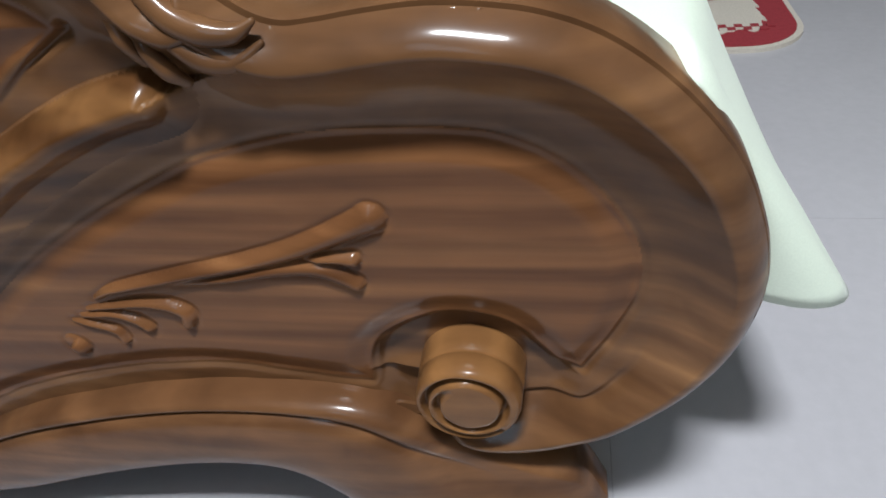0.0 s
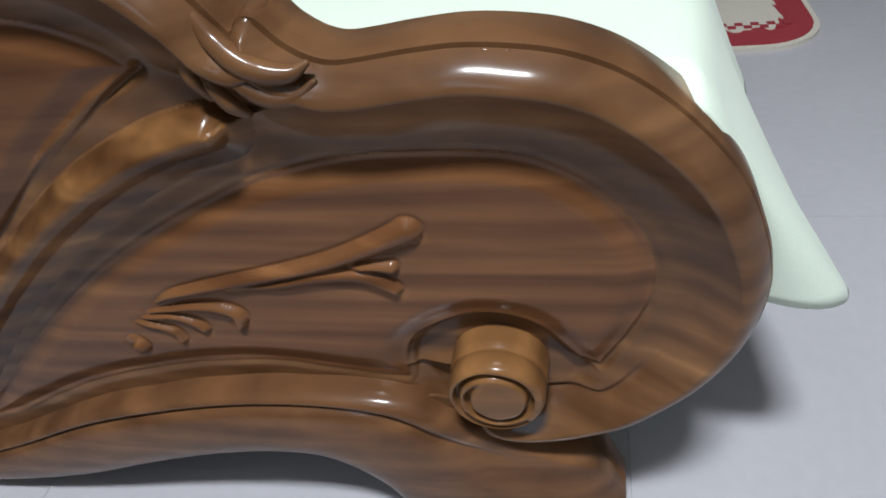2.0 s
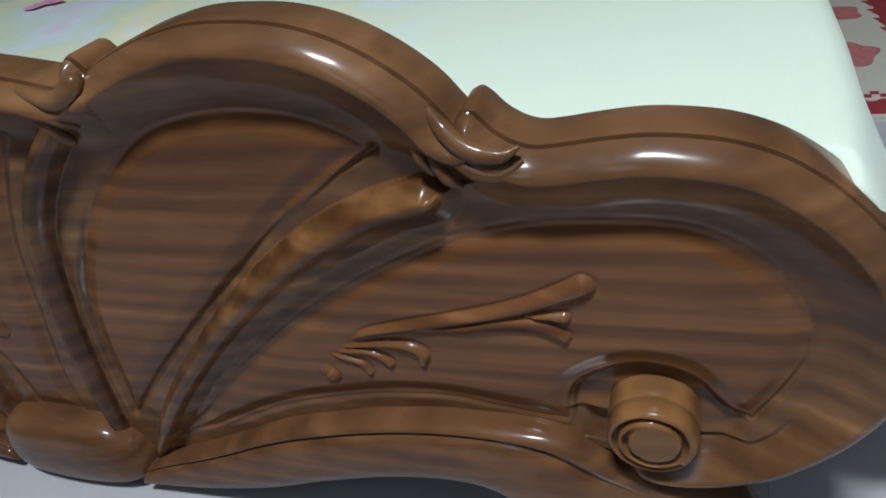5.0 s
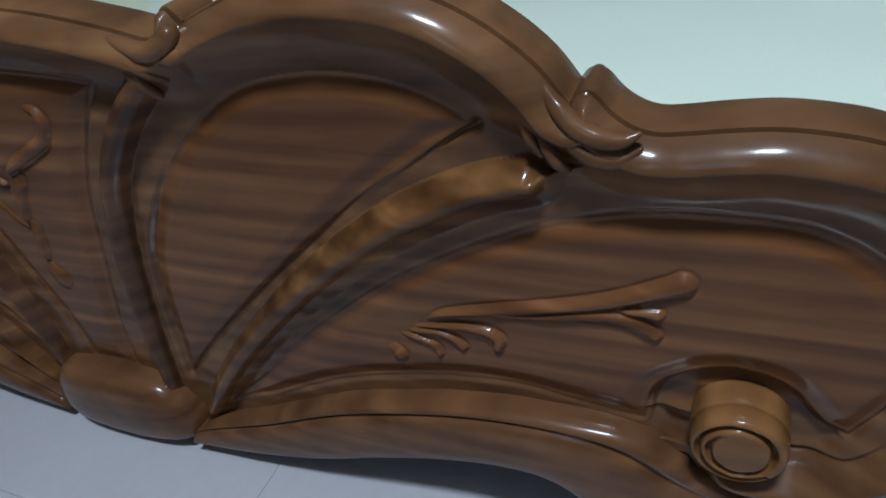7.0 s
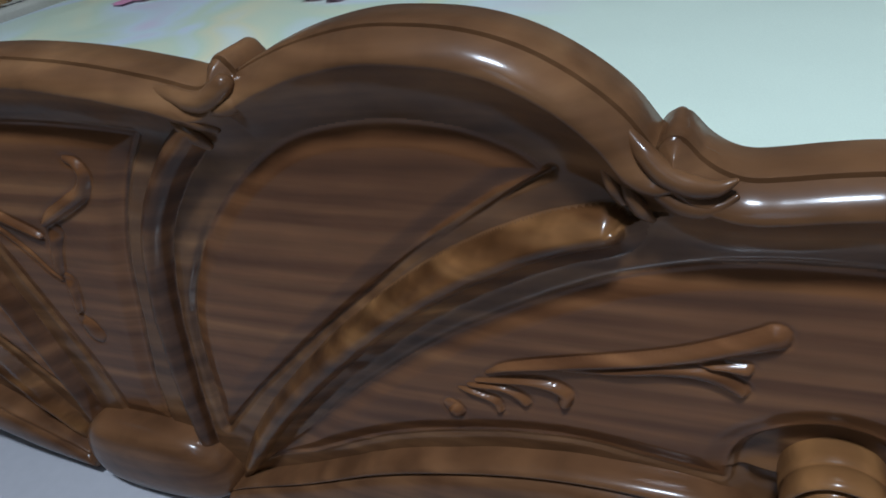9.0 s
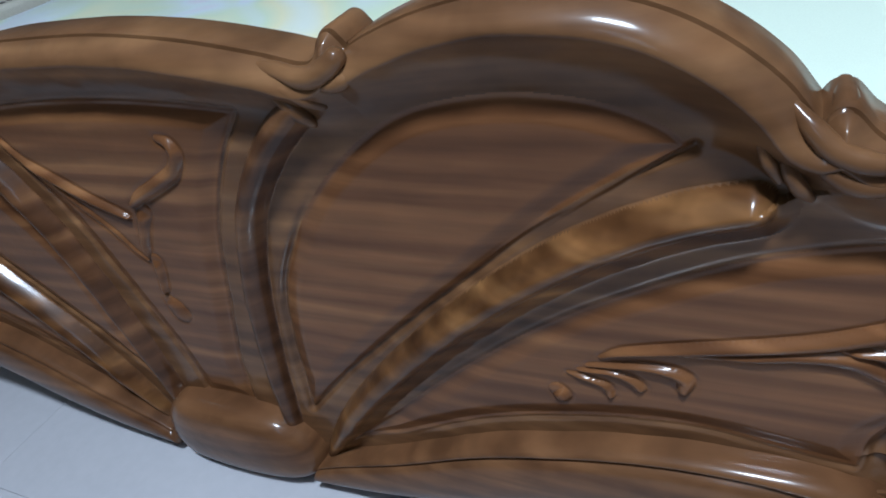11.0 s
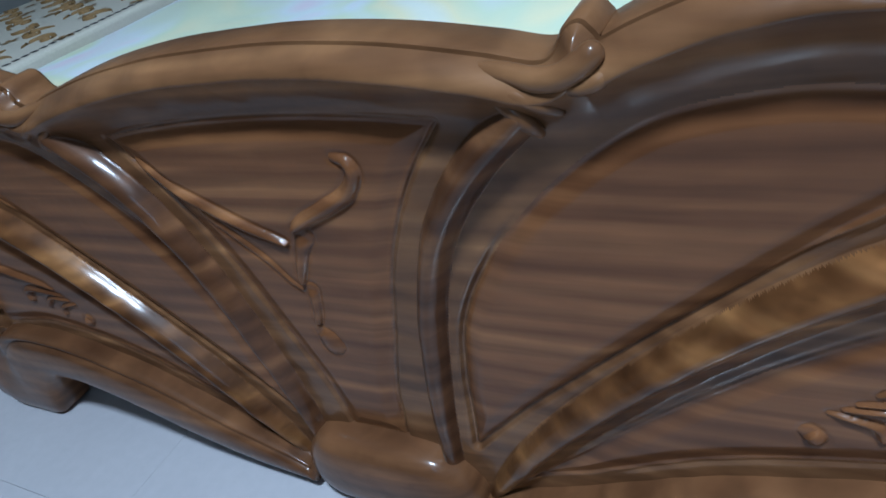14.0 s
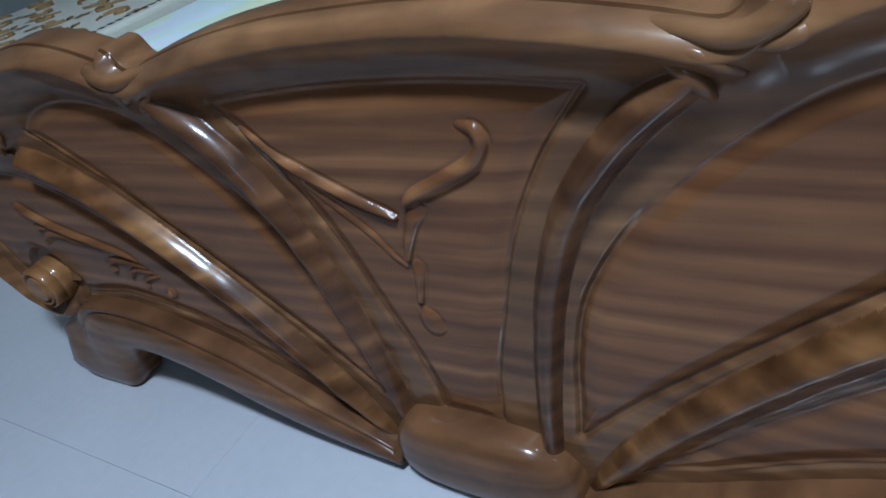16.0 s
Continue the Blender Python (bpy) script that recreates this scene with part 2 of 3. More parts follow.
def tube(name, pts, radii, material, parent, label="", squash=1.0, per=6, ring=14, mirror=False):
    """A carved strand: a round, tapering rod along a smooth line of (x, y, z), rounded at both ends."""
    s = -1 if mirror else 1
    line = spline([(s * x, y, z) for x, y, z in pts], per)
    r = np.interp(np.linspace(0, 1, len(line)), np.linspace(0, 1, len(radii)), radii)
    verts, faces = [], []
    for i, p in enumerate(line):
        t = line[min(i + 1, len(line) - 1)] - line[max(i - 1, 0)]
        t = t / (np.linalg.norm(t) + 1e-12)
        a = np.cross(t, (0, 1, 0))
        a = a / (np.linalg.norm(a) + 1e-12)
        b = np.cross(a, t)
        for k in range(ring):
            w = 2 * math.pi * k / ring
            verts.append(p + r[i] * (math.cos(w) * a + squash * math.sin(w) * b))
    n = len(line)
    for i in range(n - 1):
        for k in range(ring):
            faces.append((i * ring + k, i * ring + (k + 1) % ring, (i + 1) * ring + (k + 1) % ring, (i + 1) * ring + k))
    for end, i, sign in ((line[0], 0, -1), (line[-1], n - 1, 1)):
        t = (line[1] - line[0]) if i == 0 else (line[-1] - line[-2])
        t = sign * t / (np.linalg.norm(t) + 1e-12)
        before = [i * ring + k for k in range(ring)]
        for f in (0.5, 0.85):
            rows = []
            for k in range(ring):
                v = end + (verts[i * ring + k] - end) * math.sqrt(1 - f * f) + t * r[i] * f * 0.9
                rows.append(len(verts))
                verts.append(v)
            for k in range(ring):
                faces.append((before[k], before[(k + 1) % ring], rows[(k + 1) % ring], rows[k]))
            before = rows
        verts.append(end + t * r[i] * 0.95)
        for k in range(ring):
            faces.append((before[k], before[(k + 1) % ring], len(verts) - 1))
    return mesh_object(name, verts, faces, material, parent, label)


# ---------------------------------------------------------------- room
def room():
    x0, x1, y0, y1, h = -2.6, 2.4, -1.05, 2.6, 2.7
    g = thing("floor", "pale grey glazed floor tiles with narrow joints", "floor", kind="structure")
    bm = bmesh.new()
    box(bm, x0, x1, y0, y1, -0.10, -0.003)
    part("joint_bed", bm, GROUT, g)
    size, gap = 0.60, 0.0005
    bm = bmesh.new()
    box(bm, gap / 2, size - gap / 2, gap / 2, size - gap / 2, -0.010, 0.0, 0.0002)
    first = part("tile", bm, TILE, g)
    data = first.data
    first.location = (x0 - 0.18, y0 - 0.30, 0)
    for i in range(9):
        for j in range(7):
            if i or j:
                ob = new("tile", data)
                ob.parent = g
                ob.location = (x0 - 0.18 + i * size, y0 - 0.30 + j * size, 0)
    # the south side is unseen: added close and dark to hold back bounce
    walls = (("added_dark_south_wall", ((x0, 0.30, y0 - 0.12, y0, 0, h), (0.80, x1, y0 - 0.12, y0, 0, h), (0.30, 0.80, y0 - 0.12, y0, 0, 0.72), (0.30, 0.80, y0 - 0.12, y0, 1.44, h))),
             ("wall_north", ((x0, x1, y1, y1 + 0.12, 0, h),)),
             ("wall_west", ((x0 - 0.12, x0, y0 - 0.12, y1 + 0.12, 0, h),)),
             ("wall_east", ((x1, x1 + 0.12, y0 - 0.12, y1 + 0.12, 0, h),)))
    for name, boxes in walls:
        bm = bmesh.new()
        for b in boxes:
            box(bm, *b)
        tagged(part(name, bm, WALL_BOUNCE_CUT if name == "added_dark_south_wall" else WALL, None), "plain wall added to close the room", "wall", kind="structure")
    bm = bmesh.new()
    box(bm, x0 - 0.12, x1 + 0.12, y0 - 0.12, y1 + 0.12, h, h + 0.12)
    tagged(part("ceiling", bm, CEILING, None), "plain white painted ceiling", "ceiling", kind="structure")


room()


# ---------------------------------------------------------------- the carved footboard
BACK = 0.037
# half outline in (u, z): u runs out from the middle, both halves are alike
TOP_MIDDLE = [(0.0, 0.549), (0.06, 0.548), (0.12, 0.543), (0.17, 0.536), (0.225, 0.525), (0.258, 0.517), (0.272, 0.521), (0.281, 0.535), (0.290, 0.539), (0.297, 0.532)]
TOP_ARCH = [(0.300, 0.527), (0.322, 0.536), (0.359, 0.547), (0.403, 0.554), (0.441, 0.553), (0.476, 0.548), (0.509, 0.537), (0.540, 0.519), (0.567, 0.496), (0.585, 0.472)]
TOP_LOBE = [(0.588, 0.470), (0.594, 0.478), (0.602, 0.478), (0.613, 0.466), (0.626, 0.457), (0.640, 0.453), (0.657, 0.454), (0.681, 0.457), (0.709, 0.459), (0.737, 0.457), (0.763, 0.452), (0.790, 0.441), (0.817, 0.422), (0.842, 0.397),
            (0.860, 0.372), (0.873, 0.343), (0.881, 0.316), (0.884, 0.284), (0.875, 0.241), (0.854, 0.202), (0.828, 0.172), (0.800, 0.151), (0.766, 0.136), (0.734, 0.130), (0.708, 0.132), (0.690, 0.144), (0.677, 0.163)]
UNDER = [(0.660, 0.166), (0.60, 0.148), (0.56, 0.140), (0.47, 0.132), (0.36, 0.105), (0.25, 0.06), (0.14, 0.036), (0.05, 0.03), (0.0, 0.03)]
PANEL_SIDE_TOP = [(0.170, 0.085), (0.239, 0.145), (0.308, 0.210), (0.398, 0.283), (0.467, 0.328), (0.547, 0.369), (0.590, 0.383), (0.628, 0.391), (0.664, 0.394), (0.714, 0.393), (0.746, 0.387),
                  (0.778, 0.368), (0.806, 0.334), (0.817, 0.304), (0.814, 0.272), (0.801, 0.240), (0.786, 0.212)]
PANEL_SIDE_LOW = [(0.770, 0.219), (0.746, 0.248), (0.723, 0.259), (0.695, 0.260), (0.664, 0.246), (0.645, 0.225), (0.639, 0.190)]
PANEL_SIDE_RAIL = [(0.604, 0.194), (0.531, 0.203), (0.475, 0.199), (0.410, 0.185), (0.335, 0.160), (0.241, 0.112)]
PANEL_ARCH_LEFT = [(0.122, 0.118), (0.129, 0.170), (0.136, 0.225), (0.155, 0.297), (0.200, 0.372), (0.250, 0.427), (0.306, 0.468), (0.352, 0.485), (0.412, 0.491), (0.465, 0.484), (0.502, 0.469), (0.520, 0.454)]
PANEL_ARCH_LOW = [(0.483, 0.437), (0.424, 0.396), (0.351, 0.334), (0.275, 0.268), (0.190, 0.190)]
PANEL_MID = [(0.0, 0.491), (0.058, 0.490), (0.120, 0.486)]
PANEL_MID_EDGE = [(0.176, 0.480), (0.134, 0.425), (0.096, 0.350), (0.066, 0.255), (0.044, 0.180), (0.034, 0.112)]
RIDGE_INNER = [(0.088, 0.085), (0.095, 0.150), (0.106, 0.217), (0.125, 0.305), (0.155, 0.385), (0.197, 0.443), (0.245, 0.486)]
RIDGE_OUTER = [(0.122, 0.034), (0.152, 0.082), (0.210, 0.160), (0.291, 0.246), (0.371, 0.318), (0.446, 0.372), (0.510, 0.404), (0.556, 0.418)]


# curling leaves where the mouldings meet: line of (u, y, z) and radii
LEAVES = [
    ([(0.572, -0.008, 0.484), (0.582, -0.0145, 0.474), (0.594, -0.0185, 0.463), (0.608, -0.0205, 0.457), (0.622, -0.020, 0.4555), (0.632, -0.018, 0.460)], [0.004, 0.0066, 0.0074, 0.0072, 0.0052, 0.0018]),
    ([(0.578, -0.014, 0.463), (0.590, -0.018, 0.452), (0.602, -0.0195, 0.444), (0.614, -0.0195, 0.441), (0.624, -0.019, 0.443), (0.633, -0.017, 0.449)], [0.003, 0.0052, 0.0064, 0.0060, 0.0044, 0.0018]),
    ([(0.569, -0.013, 0.460), (0.574, -0.016, 0.447), (0.580, -0.015, 0.436), (0.586, -0.011, 0.428)], [0.003, 0.0046, 0.0050, 0.0030]),
    ([(0.558, -0.013, 0.464), (0.563, -0.015, 0.452), (0.569, -0.013, 0.441)], [0.003, 0.0046, 0.0034]),
    ([(0.200, -0.004, 0.522), (0.240, -0.0115, 0.516), (0.263, -0.0175, 0.512), (0.279, -0.020, 0.5135), (0.291, -0.020, 0.5195), (0.299, -0.019, 0.5255)], [0.003, 0.0070, 0.0082, 0.0084, 0.0088, 0.0080]),
    ([(0.260, -0.015, 0.510), (0.279, -0.0185, 0.507), (0.291, -0.020, 0.507), (0.301, -0.019, 0.510), (0.308, -0.016, 0.515)], [0.003, 0.0046, 0.0060, 0.0066, 0.0046]),
    ([(0.226, -0.016, 0.511), (0.250, -0.019, 0.503), (0.265, -0.018, 0.496), (0.274, -0.014, 0.489)], [0.003, 0.0056, 0.0062, 0.0036]),
    ([(0.226, -0.012, 0.503), (0.243, -0.0155, 0.492), (0.252, -0.014, 0.482), (0.257, -0.010, 0.473)], [0.003, 0.0056, 0.0062, 0.0036]),
]
# strands of the leaf spray on each outer panel, and of the spray on the centre panel: line, half widths, height
SIDE_SPRAY = [
    ([(0.455, 0.268), (0.475, 0.278), (0.521, 0.290), (0.564, 0.300), (0.605, 0.312), (0.632, 0.323), (0.655, 0.334), (0.663, 0.338)], [0.0017, 0.0037, 0.0050, 0.0062, 0.0070, 0.0078, 0.0090, 0.0102], 0.0060),
    ([(0.519, 0.284), (0.561, 0.290), (0.593, 0.297), (0.620, 0.299), (0.637, 0.293), (0.646, 0.287)], [0.0025, 0.0041, 0.0054, 0.0070, 0.0070, 0.0058], 0.0048),
    ([(0.618, 0.307), (0.636, 0.308), (0.647, 0.307)], [0.0021, 0.0041, 0.0058], 0.0048),
    ([(0.444, 0.257), (0.482, 0.265), (0.507, 0.264), (0.519, 0.257), (0.518, 0.247)], [0.0017, 0.0033, 0.0050, 0.0070, 0.0054], 0.0052),
    ([(0.436, 0.250), (0.460, 0.254), (0.477, 0.249), (0.485, 0.241)], [0.0017, 0.0029, 0.0041, 0.0050], 0.0040),
    ([(0.427, 0.245), (0.445, 0.242), (0.458, 0.236), (0.461, 0.227)], [0.0017, 0.0029, 0.0041, 0.0037], 0.0036),
    ([(0.416, 0.222), (0.420, 0.217)], [0.0072, 0.0075], 0.0056),
]
CENTRE_SPRAY = [
    ([(-0.153, 0.453), (-0.142, 0.444), (-0.125, 0.428), (-0.089, 0.407), (-0.051, 0.386), (-0.017, 0.372), (-0.007, 0.368)], [0.0038, 0.0051, 0.0064, 0.0068, 0.0064, 0.0043, 0.0021], 0.0052),
    ([(-0.096, 0.396), (-0.067, 0.370), (-0.043, 0.347), (-0.026, 0.324), (-0.014, 0.313)], [0.0035, 0.0040, 0.0040, 0.0030, 0.0020], 0.0014),
    ([(0.080, 0.455), (0.092, 0.451), (0.094, 0.439), (0.081, 0.422), (0.055, 0.408), (0.025, 0.394), (0.010, 0.385)], [0.0034, 0.0060, 0.0068, 0.0072, 0.0072, 0.0068, 0.0051], 0.0056),
    ([(0.017, 0.377), (0.007, 0.361), (-0.004, 0.338), (-0.008, 0.324)], [0.0097, 0.0074, 0.0058, 0.0034], 0.0048),
    ([(-0.002, 0.315), (-0.005, 0.298), (-0.012, 0.273)], [0.0073, 0.0054, 0.0043], 0.0048),
    ([(-0.015, 0.259), (-0.011, 0.252), (-0.008, 0.242)], [0.0078, 0.0121, 0.0140], 0.0040),
]




def board_lines():
    outer = np.concatenate([spline(TOP_MIDDLE, 14), spline(TOP_ARCH, 14), spline(TOP_LOBE, 14)])
    under = spline(UNDER, 6)
    loop = np.concatenate([outer, under, under[::-1] * (-1, 1), outer[::-1] * (-1, 1)])
    side = np.concatenate([spline(PANEL_SIDE_TOP, 6), spline(PANEL_SIDE_LOW, 6), spline(PANEL_SIDE_RAIL, 6)])
    arch = np.concatenate([spline(PANEL_ARCH_LEFT, 6), spline(PANEL_ARCH_LOW, 6)])
    half = np.concatenate([spline(PANEL_MID, 5), spline(PANEL_MID_EDGE, 6)])
    return outer, loop, side, arch, np.concatenate([half, half[::-1] * (-1, 1)])


def spray_height(u, z, strokes):
    """Low leaf strands, cut crisply out of a panel."""
    high, gap = np.zeros(u.shape), np.full(u.shape, 1.0)
    for pts, widths, top in strokes:
        d, t = near_line(u, z, spline(pts, 14))
        r = np.interp(t, np.linspace(0, 1, len(widths)), widths)
        high = np.maximum(high, top * np.clip(1 - (d / r) ** 2, 0, 1) ** 1.05 * step(-0.1, 0.25, t))
        gap = np.minimum(gap, np.abs(d - r))
    return np.where(high > 0, high, -0.0010 * np.exp(-(gap / 0.003) ** 2)), high > 0


def relief(u, z, lines):
    """How far the carving stands forward at (u, z), and which piece of the board lies there."""
    outer, loop, side, arch, mid = lines
    rim = distance(u, z, outer)
    rim = np.where(inside(u, z, loop), rim, -rim)
    s_side, s_arch, s_mid = signed(u, z, side), signed(u, z, arch), signed(u, z, mid)
    panel = np.minimum(np.minimum(s_side, s_arch), s_mid)
    # outer moulding: a round bead along the rim, then a wide hollow down to the panels
    bead = 0.008 + 0.0165 * (1 - (1 - np.clip(rim / 0.018, -0.3, 1)) ** 2)
    fall = np.clip((rim - 0.018) / 0.044, 0, 1)
    hollow = 0.0245 * (1 - fall) ** 1.6
    mould = np.where(rim < 0.018, bead, hollow)
    # the rim thins out where it runs in under the volute
    mould *= 1 - (1 - step(0.674, 0.704, u)) * (z < 0.20) * (u > 0.60)
    # the rays of the fan
    line = spline(RIDGE_INNER, 14)
    w = np.interp(np.linspace(0, 1, len(line)), [0, 0.3, 0.8, 1], [0.011, 0.0135, 0.0155, 0.015])
    d1, r1, _ = along(u, z, line, w)
    ray = np.where(d1 < r1, 0.0005 + 1.4 * r1 * np.clip(1 - (d1 / r1) ** 2, 0, 1) ** 0.75, -1)
    line = spline(RIDGE_OUTER, 14)
    w = np.interp(np.linspace(0, 1, len(line)), [0, 0.2, 0.7, 1], [0.4, 0.85, 1.0, 0.9])
    d2, r2, s2 = along(u, z, line, w)
    upper = np.clip(1 - (d2 / (0.0168 * r2)) ** 2, 0, 1) ** 0.95
    crest = np.clip(1 - (d2 / (0.018 * r2)) ** 2, 0, 1) ** 0.7
    lower = np.maximum(0.85 * np.clip(1 - d2 / (0.034 * r2), 0, 1) ** 1.05, crest)
    ray2 = 0.025 * r2 * np.where(s2 > 0, upper, lower)
    cut = np.exp(-((d2 - 0.0065) / 0.0042) ** 2) * (s2 > 0) * step(0.28, 0.44, u) * step(0.0, 0.004, d2) * 0.0013
    depth = soft_max(mould, 0.0015 + 0 * u, 0.003)
    # below the arch panel the ground falls back towards the outer ray
    depth -= 0.008 * (s2 > 0) * step(0.050, 0.020, d2) * step(0.0, 0.016, s_arch) * step(0.10, 0.16, u)
    depth = soft_max(depth, ray, 0.002)
    depth = soft_max(depth, ray2 - cut, 0.002)
    # panels lie in a shallow sunk margin with a worn edge
    flat = step(0.001, -0.004, panel)
    depth = depth * (1 - flat) + 0.0045 * step(-0.001, -0.020, panel)
    cut_mid = 0.0040 * np.exp(-((s_mid - 0.002) / 0.0026) ** 2) * (0.35 + 0.65 * step(0.488, 0.470, z))
    cut_arch = 0.0062 * np.exp(-((s_arch - 0.002) / 0.0036) ** 2) * (1 - step(0.33, 0.42, z) * step(-0.004, 0.004, z - 0.39 - 0.75 * (u - 0.43)))
    cut_side = np.exp(-((s_side - 0.002) / 0.0030) ** 2) * (0.0016 + 0.0016 * step(0.62, 0.66, u) * step(0.30, 0.25, z)) * step(0.24, 0.30, u)
    depth -= np.maximum(np.maximum(cut_mid, cut_arch), cut_side)
    # sunk ring round the volute, and the ribbon that winds into it
    vol = np.hypot(u - 0.712, z - 0.206)
    depth -= 0.011 * step(0.080, 0.056, vol) * (panel > 0) * step(0.0, 0.009, panel) * step(0.150, 0.185, z)
    crease = spline([(0.831, 0.258), (0.820, 0.226), (0.809, 0.208), (0.794, 0.190), (0.776, 0.180), (0.739, 0.172)], 6)
    d, strong, _ = along(u, z, crease, np.linspace(0, 1, len(crease)))
    depth -= 0.008 * strong * np.exp(-(d / 0.0036) ** 2)
    high, spray = spray_height(u, z, SIDE_SPRAY)
    depth += high
    # hand-worked unevenness
    depth += 0.0006 * np.sin(u * 61 + 2 * np.sin(z * 47)) * np.sin(z * 53 + 1.3 * np.sin(u * 39)) * (1 - flat)
    label = np.zeros(u.shape, int)
    label[(ray2 > 0.0025) & (ray2 > mould)] = 4
    label[(d1 < r1) & (ray > mould)] = 5
    label[s_side < 0], label[s_arch < 0], label[s_mid < 0] = 1, 2, 3
    label[spray] = 7
    return depth, label


def carved_body(footboard):
    h = 0.0012
    nu, nz = int(0.90 / h) + 1, int(0.56 / h) + 1
    u, z = np.meshgrid(np.arange(nu) * h, 0.02 + np.arange(nz) * h, indexing="ij")
    lines = board_lines()
    loop = lines[1]
    sd = signed(u, z, loop)
    gu, gz = np.gradient(sd, h)
    norm = np.hypot(gu, gz) + 1e-9
    gu, gz = gu / norm, gz / norm
    gu[0] = 0
    ok = sd < 0.8 * h
    moved = ok & (sd > -0.3 * h)
    depth, label = relief(u, z, lines)
    du, dz = np.gradient(depth, h)
    du[0] = 0
    u, z = u - np.where(moved, sd, 0) * gu, z - np.where(moved, sd, 0) * gz
    depth[moved] = 0.0085
    low = moved & (z < 0.13)
    depth[low] = 0.0

    def both(a, sign=1):
        return np.concatenate([sign * a[:0:-1], a])

    X, Z, D, OK, GU, GZ = both(u, -1), both(z), both(depth), both(ok) > 0, both(gu, -1), both(gz)
    DU, DZ = both(du, -1), both(dz)
    lab = both(label)
    high, spray = spray_height(X, Z, CENTRE_SPRAY)
    D = D + high
    DU, DZ = DU + np.gradient(high, h, axis=0), DZ + np.gradient(high, h, axis=1)
    lab[spray] = 8
    half = np.zeros(X.shape, int)
    half[:nu - 1] = 1
    idx = np.arange(X.size).reshape(X.shape)
    a, b, c, e = idx[:-1, :-1], idx[1:, :-1], idx[1:, 1:], idx[:-1, 1:]
    good = [OK[:-1, :-1], OK[1:, :-1], OK[1:, 1:], OK[:-1, 1:]]
    corner = [a, b, c, e]
    count = sum(g.astype(int) for g in good)
    key = lab[:-1, :-1] + 10 * half[:-1, :-1]
    full = count == 4
    faces = {}

    def add(k, quad):
        faces.setdefault(k, []).append(quad)

    for k, quad in zip(key[full].tolist(), np.stack([v[full] for v in corner], 1).tolist()):
        add(k, tuple(quad))
    for miss in range(4):
        tri = (count == 3) & ~good[miss]
        some = [corner[m][tri] for m in range(4) if m != miss]
        for k, f in zip(key[tri].tolist(), np.stack(some, 1).tolist()):
            add(k, tuple(f))
    P = np.stack([X.ravel(), -D.ravel(), Z.ravel()], 1)
    names = {0: ("moulding", WOOD_FRAME), 1: ("side_panel", WOOD_PANEL), 2: ("arch_panel", WOOD_PANEL), 3: ("centre_panel", WOOD_PANEL),
             4: ("outer_ray", WOOD_RIDGE), 5: ("inner_ray", WOOD_RAY), 7: ("leaf_spray", WOOD_PANEL), 8: ("centre_spray", WOOD_PANEL)}
    normal = np.stack([-DU.ravel(), -np.ones(DU.size), -DZ.ravel()], 1)
    normal /= np.linalg.norm(normal, axis=1)[:, None]
    groups = {}
    for k, some in faces.items():
        lab_k = k % 10
        groups.setdefault((lab_k, k // 10 if lab_k in (1, 2, 4, 5, 7) else 0), []).extend(some)
    for (lab_k, _), some in sorted(groups.items(), key=lambda g: g[0]):
        name, material = names[lab_k]
        verts, some = list(P), list(some)
        if lab_k == 0:
            edges = {}
            for k in faces:
                for f in faces[k]:
                    for m in range(len(f)):
                        edge = (f[m], f[(m + 1) % len(f)])
                        edges[edge] = True
            flatgu, flatgz = GU.ravel(), GZ.ravel()
            profile = ((0.0, -0.0085), (0.0004, -0.0078), (-0.0075, -0.0072), (-0.0075, -0.0044), (0.0016, -0.0036), (0.0028, -0.0014), (0.0034, BACK - 0.004), (0.0016, BACK), (-0.01, BACK))
            strips = ((0, 1), (1, 2), (2, 3), (3, 4), (4, 5, 6, 7, 8))
            band_verts, band_faces = [], []
            loose = [edge for edge in edges if edge[::-1] not in edges]
            ends = {v for edge in loose for v in edge}
            for strip in strips:
                slot = {}
                for v in ends:
                    slot[v] = len(band_verts)
                    for m in strip:
                        out, y = profile[m]
                        y = -D.ravel()[v] if m == 0 else y
                        band_verts.append((P[v][0] + flatgu[v] * out, y, P[v][2] + flatgz[v] * out))
                for a0, b0 in loose:
                    for m in range(len(strip) - 1):
                        band_faces.append((slot[b0] + m, slot[a0] + m, slot[a0] + m + 1, slot[b0] + m + 1))
            mesh_object("edge_band", band_verts, band_faces, WOOD_FRAME, footboard, wound=True)
        used = sorted({v for f in some for v in f})
        remap = {v: i for i, v in enumerate(used)}
        ob = mesh_object(name, [verts[v] for v in used], [tuple(remap[v] for v in f) for f in some], material, footboard, wound=True)
        normals = [tuple(normal[v]) for v in used]
        ob.data.normals_split_custom_set_from_vertices(normals)
    # plain back board
    bm = bmesh.new()
    back = [bm.verts.new((x, BACK - 0.002, zv)) for x, zv in loop[::5]]
    bm.faces.new(back)
    part("back_board", bm, WOOD_RAIL, footboard)


RAIL_TOP = [(0.116, 0.040), (0.150, 0.058), (0.241, 0.095), (0.335, 0.140), (0.410, 0.164), (0.475, 0.179), (0.531, 0.186), (0.585, 0.187), (0.628, 0.183), (0.662, 0.168), (0.700, 0.140), (0.745, 0.118), (0.787, 0.098), (0.812, 0.050)]
RAIL_LOW = [(0.108, 0.016), (0.150, 0.018), (0.207, 0.023), (0.293, 0.042), (0.378, 0.073), (0.452, 0.096), (0.517, 0.107), (0.565, 0.101), (0.605, 0.066), (0.630, 0.018), (0.652, 0.0), (0.700, 0.0), (0.765, 0.0), (0.810, 0.0)]


